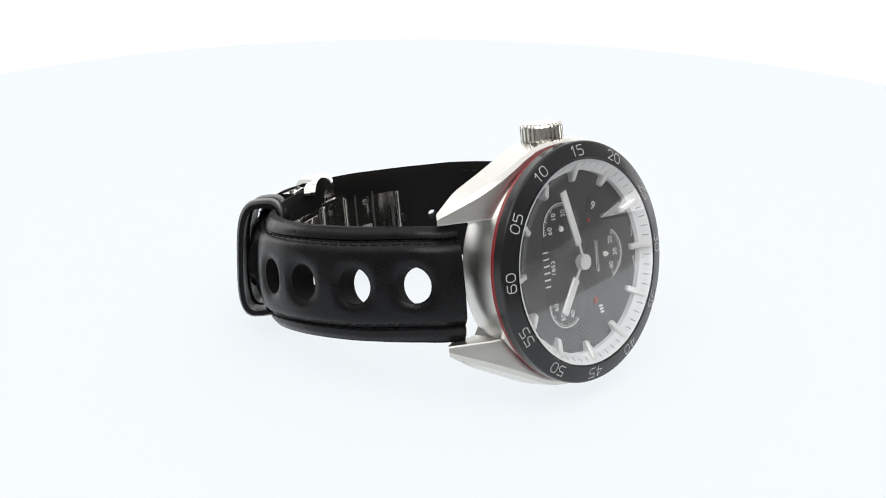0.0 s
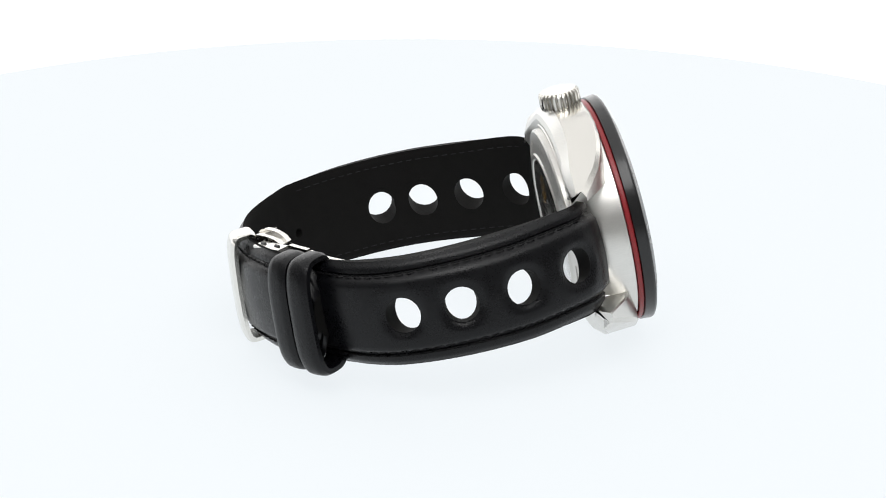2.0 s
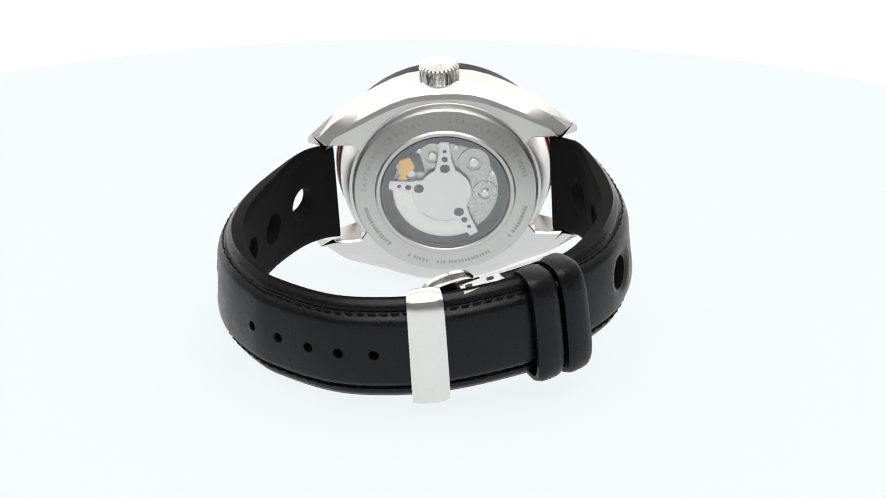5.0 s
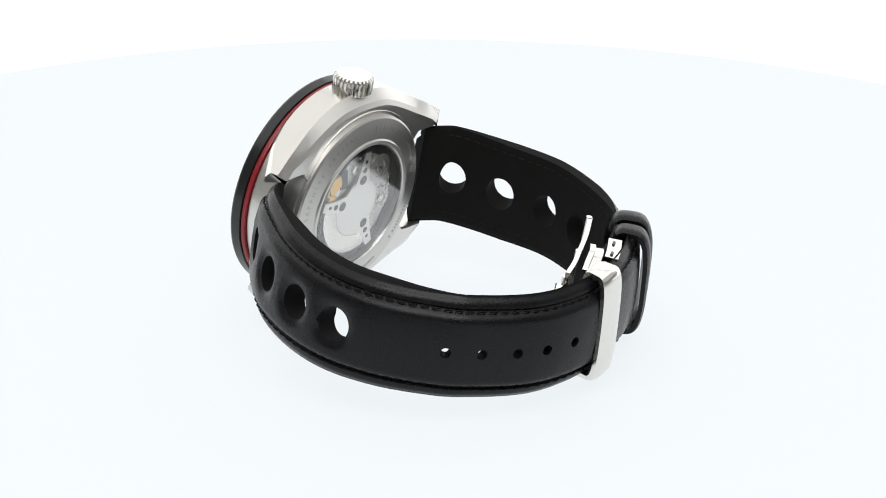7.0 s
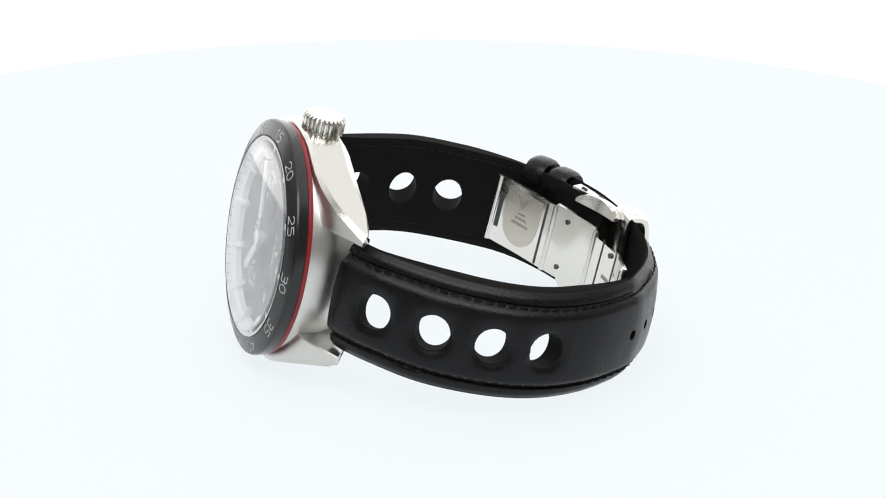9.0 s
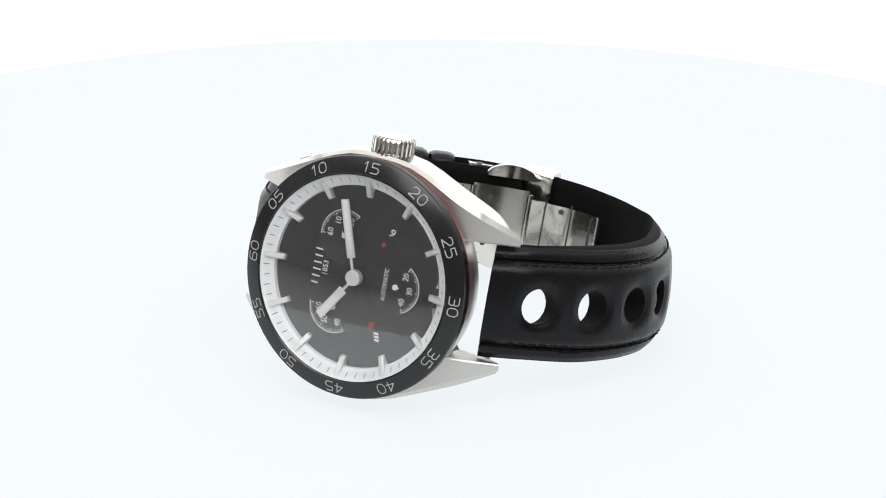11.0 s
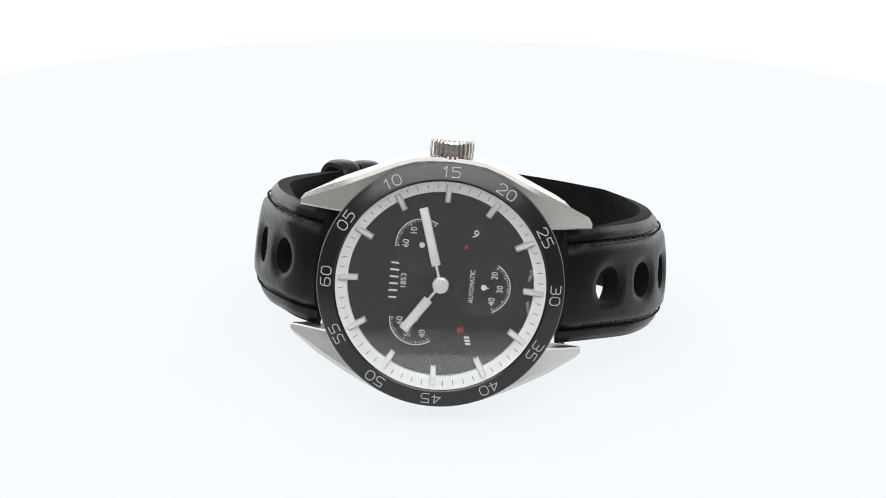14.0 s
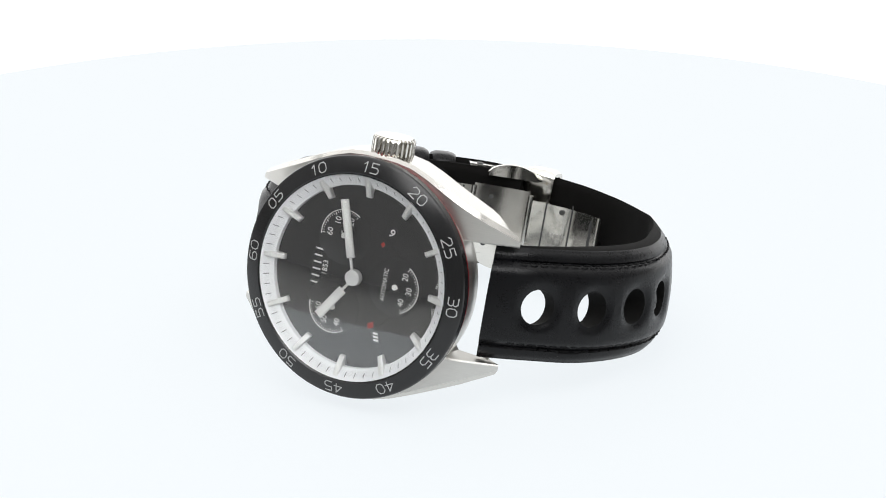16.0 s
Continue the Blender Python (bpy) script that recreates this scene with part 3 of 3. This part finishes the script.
    for c, hc, r in cells:
        st = 1.125 if hc > 2 else 0.5625
        k = int(round(2 * hc / st))
        ring = [(c - hc + i * st, -hc) for i in range(k)] + [(c + hc, -hc + i * st) for i in range(k)]
        ring += [(c + hc - i * st, hc) for i in range(k)] + [(c - hc, hc - i * st) for i in range(k)]
        loops = [ring]
        for f in (0.45, 0.8, 0.93, 1.0):
            lp = []
            for q in ring:
                dx, dy = q[0] - c, q[1]
                ll = math.hypot(dx, dy)
                t = (c + dx / ll * r, dy / ll * r)
                lp.append((q[0] + (t[0] - q[0]) * f, q[1] + (t[1] - q[1]) * f))
            loops.append(lp)
        for la, lb in zip(loops, loops[1:]):
            for i in range(len(ring)):
                j = (i + 1) % len(ring)
                quad([la[i], la[j], lb[j], lb[i]])
    for (ka, kb), (a, b) in list(edges.items()):
        q = (vert(*a, False), vert(*b, False), vert(*b, True), vert(*a, True))
        if len(set(q)) == 4:
            bm.faces.new((q[1], q[0], q[3], q[2])).material_index = 1
    return bm


def stitches(path, out, s0, s1, half, thick, side):
    bm = bmesh.new()
    s = s0
    while s < s1:
        pts = []
        for k in range(4):
            sv = s + k * 0.5
            p, way, n = path.basis(sv, out)
            dz = side * (4.5 + (7.5 - 4.5) * (half(sv) - 4.5) / 5.5)
            pts.append(p + n * (-1.3 * min(1, thick(sv) / 3.2) - flare(sv, out) * side * 7.5 + 0.18 * math.sin(math.pi * k / 3)) + Vector((0, 0, dz)))
        tube(pts, 0.16, 6, bm)
        s += 2.1
    return bm


PATH12 = Path([(-21.5, 8.2, 0), (-24.8, 10.2, 0.2), (-28.0, 14.0, 0.5), (-32.1, 24.4, 0.6), (-33.6, 35.7, 1.0), (-31.4, 45.9, 1.1), (-27.6, 52.6, 1.3),
               (-21.7, 58.2, 1.7), (-14.0, 62.8, 2.1), (-5, 66.2, 2.4), (1, 67.4, 2.5)])
PATH6 = Path([(21.5, 7.8, 0), (25.0, 9.2, 0.3), (29.4, 12.7, 0.5), (36.0, 21.4, 0.5), (40.0, 31.2, 0.7), (40.9, 40.8, 1.0), (38.5, 50.5, 1.5), (33.2, 59.3, 1.9),
              (28.5, 63.5, 2.0), (23.2, 67.1, 2.1), (18.0, 69.5, 2.2), (11.9, 70.9, 2.4), (5, 71.2, 2.5), (-2, 70.3, 2.6), (-8.5, 68.5, 2.7), (-15, 65.6, 2.5), (-21.3, 61.5, 2.3), (-23.3, 59.8, 2.2)])


def half12(s):
    return 10.0 - 0.6 * smoothstep(5, 60, s)


def half6(s):
    return 10.0 - 0.7 * smoothstep(5, 70, s)


def thick12(s):
    return 3.4 + 1.7 * smoothstep(6, 24, s) - 1.7 * smoothstep(44, 60, s)


def thick6(s):
    return 3.4 + 1.7 * smoothstep(6, 24, s) - 1.9 * smoothstep(46, 64, s)


H12 = [(PATH12.nearest(x, y), 3.12) for x, y in ((-28.0, 14.0), (-32.1, 24.4), (-33.6, 35.7), (-31.4, 45.9))]
H6 = [(PATH6.nearest(x, y), 3.12) for x, y in ((29.4, 12.7), (36.0, 21.4), (40.0, 31.2), (40.9, 40.8))]
P6 = [(PATH6.nearest(x, y), 0.92) for x, y in ((33.3, 59.4), (28.5, 63.5), (23.2, 67.1), (18.0, 69.5), (11.9, 70.9))]
strap12 = part("strap_short", strap_mesh(PATH12, -1, 0.0, PATH12.length, half12, thick12, H12, []), [LEATHER, LINING], watch,
               "padded black leather strap half with round holes", flat_angle=50)
strap6 = part("strap_long", strap_mesh(PATH6, 1, 0.0, PATH6.length, half6, thick6, H6, P6, 5.0), [LEATHER, LINING], watch,
              "padded black leather strap half with round holes and pin holes", flat_angle=50)
for side in (1, -1):
    tagged(part("stitching", stitches(PATH12, -1, 5, 62, half12, thick12, side), THREAD, strap12), kind="stuff")
    tagged(part("stitching", stitches(PATH6, 1, 5, PATH6.length - 6, half6, thick6, side), THREAD, strap6), kind="stuff")


def band(path, out, sc, width, hz, d_in, d_out, wall, lift=0.0, bulge=0.0, soft=0.42):
    """A closed loop round the strap: flat inside, rounded corners, width along the strap. d: from outside the path inward."""
    corners = []
    for k in range(48):
        a = 2 * math.pi * k / 48
        ca, sa = math.cos(a), math.sin(a)
        e = soft
        corners.append((math.copysign(abs(ca) ** e, ca), math.copysign(abs(sa) ** e, sa)))
    bm = bmesh.new()
    secs = []
    n = 7
    for j in range(n):
        u = -1 + 2 * j / (n - 1)
        sv = sc + u * width / 2
        p, way, nn = path.basis(sv, out)
        drop = wall * 0.35 * abs(u) ** 4
        oc, ic = [], []
        for cx, cz in corners:
            for lst, g in ((oc, wall - drop), (ic, 0.0)):
                dd = (d_out + d_in) / 2 + cx * ((d_out - d_in) / 2 + g)
                lst.append(bm.verts.new(p + nn * (dd - 0.10 * cz * hz + (bulge * (1 - cz * cz) if cx > 0 else 0)) + Vector((0, 0, lift + cz * (hz + g)))))
        secs.append((oc, ic))
    m = len(corners)
    for (o1, i1), (o2, i2) in zip(secs, secs[1:]):
        for k in range(m):
            l = (k + 1) % m
            bm.faces.new((o1[k], o1[l], o2[l], o2[k]))
            bm.faces.new((i1[k], i2[k], i2[l], i1[l]))
    for o, i in (secs[0], secs[-1]):
        for k in range(m):
            l = (k + 1) % m
            bm.faces.new((o[k], o[l], i[l], i[k]))
    return bm


# leather keepers and the steel buckle
PATHK = Path([(5, 71.2, 2.5), (-2, 70.3, 2.6), (-8.5, 68.5, 2.7), (-15, 65.6, 2.5), (-21.3, 61.5, 2.3), (-25.2, 58.0, 2.1), (-29, 53.8, 1.8)])
part("keeper", band(PATHK, 1, PATHK.nearest(-16.9, 64.0), 4.9, 9.1, -5.3, 0.6, 1.2, -0.4, soft=0.6), LEATHER, watch, "plain black leather keeper loop", flat_angle=50)
part("keeper", band(PATHK, 1, PATHK.nearest(-21.6, 60.8), 4.9, 9.3, -5.6, 0.9, 1.3, -0.4, soft=0.6), LEATHER, watch, "plain black leather keeper loop", flat_angle=50)
buckle = part("buckle", band(PATH6, 1, PATH6.nearest(2.6, 71.0), 6.3, 9.1, -3.8, -0.3, 1.1, 0.15, bulge=0.3), STEEL, watch, "polished steel buckle band round the strap", flat_angle=40)

# folding clasp inside the loop
def blade(pts, z0, z1, t):
    """A bent steel strip along (x, y) points."""
    bm = bmesh.new()
    rows = []
    ps = [Vector((x, y)) for x, y in pts]
    for i, p in enumerate(ps):
        d = (ps[min(i + 1, len(ps) - 1)] - ps[max(i - 1, 0)]).normalized()
        n = Vector((-d.y, d.x))
        f = i / (len(ps) - 1)
        a, b = (z0(f) if callable(z0) else z0), (z1(f) if callable(z1) else z1)
        rows.append([bm.verts.new((*(p + n * dt), z)) for dt, z in ((0, a), (0, b), (t, b), (t, a))])
    for a, b in zip(rows, rows[1:]):
        for k in range(4):
            bm.faces.new((a[k], a[(k + 1) % 4], b[(k + 1) % 4], b[k]))
    bm.faces.new(rows[0]), bm.faces.new(rows[-1])
    bmesh.ops.bevel(bm, geom=[e for e in bm.edges if e.calc_face_angle(0) > 0.6], offset=0.15, segments=2, affect="EDGES")
    return bm


def arc(pts, n=8):
    q = Path([(x, y, 0) for x, y in pts])
    return [tuple(q.at(q.length * k / (n * (len(pts) - 1)))[:2]) for k in range(n * (len(pts) - 1) + 1)]


clasp = part("clasp", blade(arc([(-18.9, 50.4), (-12.5, 54.0), (-6.3, 57.0)]), -4.2, 8.5, 0.8), CHROME, watch, "polished steel folding clasp, closed")
part("blade", blade(arc([(-6.0, 57.2), (-1, 59.6), (3.7, 61.4)]), -4.2, 9.1, 0.8), CHROME, clasp)
part("blade", blade(arc([(4.0, 61.5), (11.5, 62.6), (18.2, 61.6)]), -4.0, 7.6, 0.8), CHROME, clasp)
for x, y, z in ((-18.9, 50.4, 8.6), (-6.15, 57.1, 8.6), (3.85, 61.4, 8.4), (18.2, 61.6, 7.4)):
    part("hinge", tube([(x, y + 0.2, -4.3), (x, y + 0.2, z)], 0.55, 12), STEEL, clasp)


def on_blade(pts, d0, d1, z0, z1, lift, name, material, parent, label=""):
    """A thin plate on the inner face of a blade, from d0 to d1 along it."""
    q = Path([(x, y, 0) for x, y in pts])
    ps = [q.at(d0 + (d1 - d0) * k / 16) for k in range(17)]
    way = (ps[-1] - ps[0]).normalized()
    n = Vector((way.y, -way.x, 0))
    bm = blade([(p.x + n.x * lift, p.y + n.y * lift) for p in ps], z0, z1, lift + 0.02)
    return part(name, bm, material, parent, label)


END = [(-18.9, 50.4), (-12.5, 54.0), (-6.3, 57.0)]
on_blade(END, 1.0, 1.9, -1.2, 5.6, 0.12, "release_slot", DARK, clasp)
on_blade(END, 2.6, 11.4, lambda f: 2.0 - 4.9 * math.sqrt(max(1 - (2 * f - 1) ** 2, 0)), 7.6, 0.10, "end_plate", POLISH, clasp, "warm satin tongue plate")
on_blade(END, 5.0, 8.4, lambda f: 7.3 - 3.0 * (1 - abs(2 * f - 1)), lambda f: 7.5 - 1.4 * (1 - abs(2 * f - 1)), 0.16, "logo_shape", ENGRAVE, clasp)
for k, (z0, z1) in enumerate(((1.2, 1.7), (2.3, 2.7), (3.3, 3.6))):
    on_blade(END, 5.0 + k * 0.5, 9.0 - k * 0.6, z0, z1, 0.16, "engraved_bar", ENGRAVE, clasp)
on_blade(END, 12.3, 12.7, -4.0, 8.3, 0.12, "fold_line", DARK, clasp)
MID = [(4.0, 61.5), (11.5, 62.6), (18.2, 61.6)]
for d0, d1, z0, z1 in ((3.0, 3.3, -3.6, 8.3), (12.6, 13.1, 1.0, 6.6), (8.2, 8.5, -3.6, 8.3)):
    on_blade(MID, d0, d1, z0, z1, 0.10, "fold_line", DARK, clasp)
for k in range(5):
    on_blade(MID, 5.0 + k * 0.55, 5.35 + k * 0.55, 1.6, 2.3, 0.10, "engraved_bar", ENGRAVE, clasp)
for x, y, z in ((-3.0, 58.75, 6.9), (-3.0, 58.75, -2.2), (10.2, 62.45, 6.6)):
    part("rivet", tube([(x + 0.1, y - 0.25, z), (x, y + 0.3, z)], 0.5, 12), DARK, clasp)
# push pieces at the upper and lower edge: an arched shield, its hollow body with a pin, and a slotted catch
def arch(z0, rise):
    return lambda f: z0 + rise * math.sqrt(max(1 - (2 * f - 1) ** 2 * 0.93, 0))


for s, base in ((1, 10.5), (-1, -4.7)):
    lo, hi = (base, arch(base, 2.5)) if s > 0 else (arch(base, -2.8), base)
    push = part("push_piece", blade(arc([(-4.9, 60.0), (-0.6, 62.7), (3.6, 64.5)], 6), lo, hi, 0.9), CHROME, clasp, "small arched polished push piece")
    lo, hi = (base, arch(base, 1.9)) if s > 0 else (arch(base, -2.0), base)
    part("push_body", blade(arc([(-5.1, 60.9), (-0.9, 63.6), (3.3, 65.4)], 6), lo, hi, 1.5), STEEL, push)
    for x, y in ((-3.2, 63.6), (0.4, 65.6)):
        part("pin", tube([(x, y, base + s * 1.2), (x + 0.25, y - 0.5, base + s * 1.2)], 0.5, 12), DARK, push)
    z0, z1 = sorted((base - s * 0.2, base + s * 1.2))
    catch = part("catch", blade(arc([(-9.4, 60.9), (-5.2, 63.4), (-2.8, 64.6)], 4), z0, z1, 2.4), STEEL, clasp)
    top = z1 if s > 0 else z0
    for x, y in ((-8.2, 62.8), (-4.6, 64.9)):
        part("slot", tube([(x - 0.5, y - 0.25, top + 0.02), (x + 0.5, y + 0.25, top + 0.02)], 0.3, 8), DARK, catch)


def inner_stitches(path, out, s0, s1, half, thick, side):
    bm = bmesh.new()
    s = s0
    while s < s1:
        pts = []
        for sv in (s, s + 0.6, s + 1.2):
            p, way, n = path.basis(sv, out)
            pts.append(p - n * (thick(sv) + 0.02 + flare(sv, out) * side * 8.1) + Vector((0, 0, side * (4.5 + 3.6 * (half(sv) - 4.5) / 5.5))))
        tube(pts, 0.11, 5, bm)
        s += 2.1
    return bm


for side in (1, -1):
    tagged(part("stitching", inner_stitches(PATH12, -1, 6, 60, half12, thick12, side), SEAM, strap12), kind="stuff")
    tagged(part("stitching", inner_stitches(PATH6, 1, 6, 60, half6, thick6, side), SEAM, strap6), kind="stuff")


def motions():
    walk(turntable, [(t, pose(0, 0, 0, 0, 0, turn)) for t, turn, a, b, dx, dz in TURNS])
    walk(watch, [(t, watch_pose(turn, a, b, dx, dz)) for t, turn, a, b, dx, dz in TURNS])


motions()
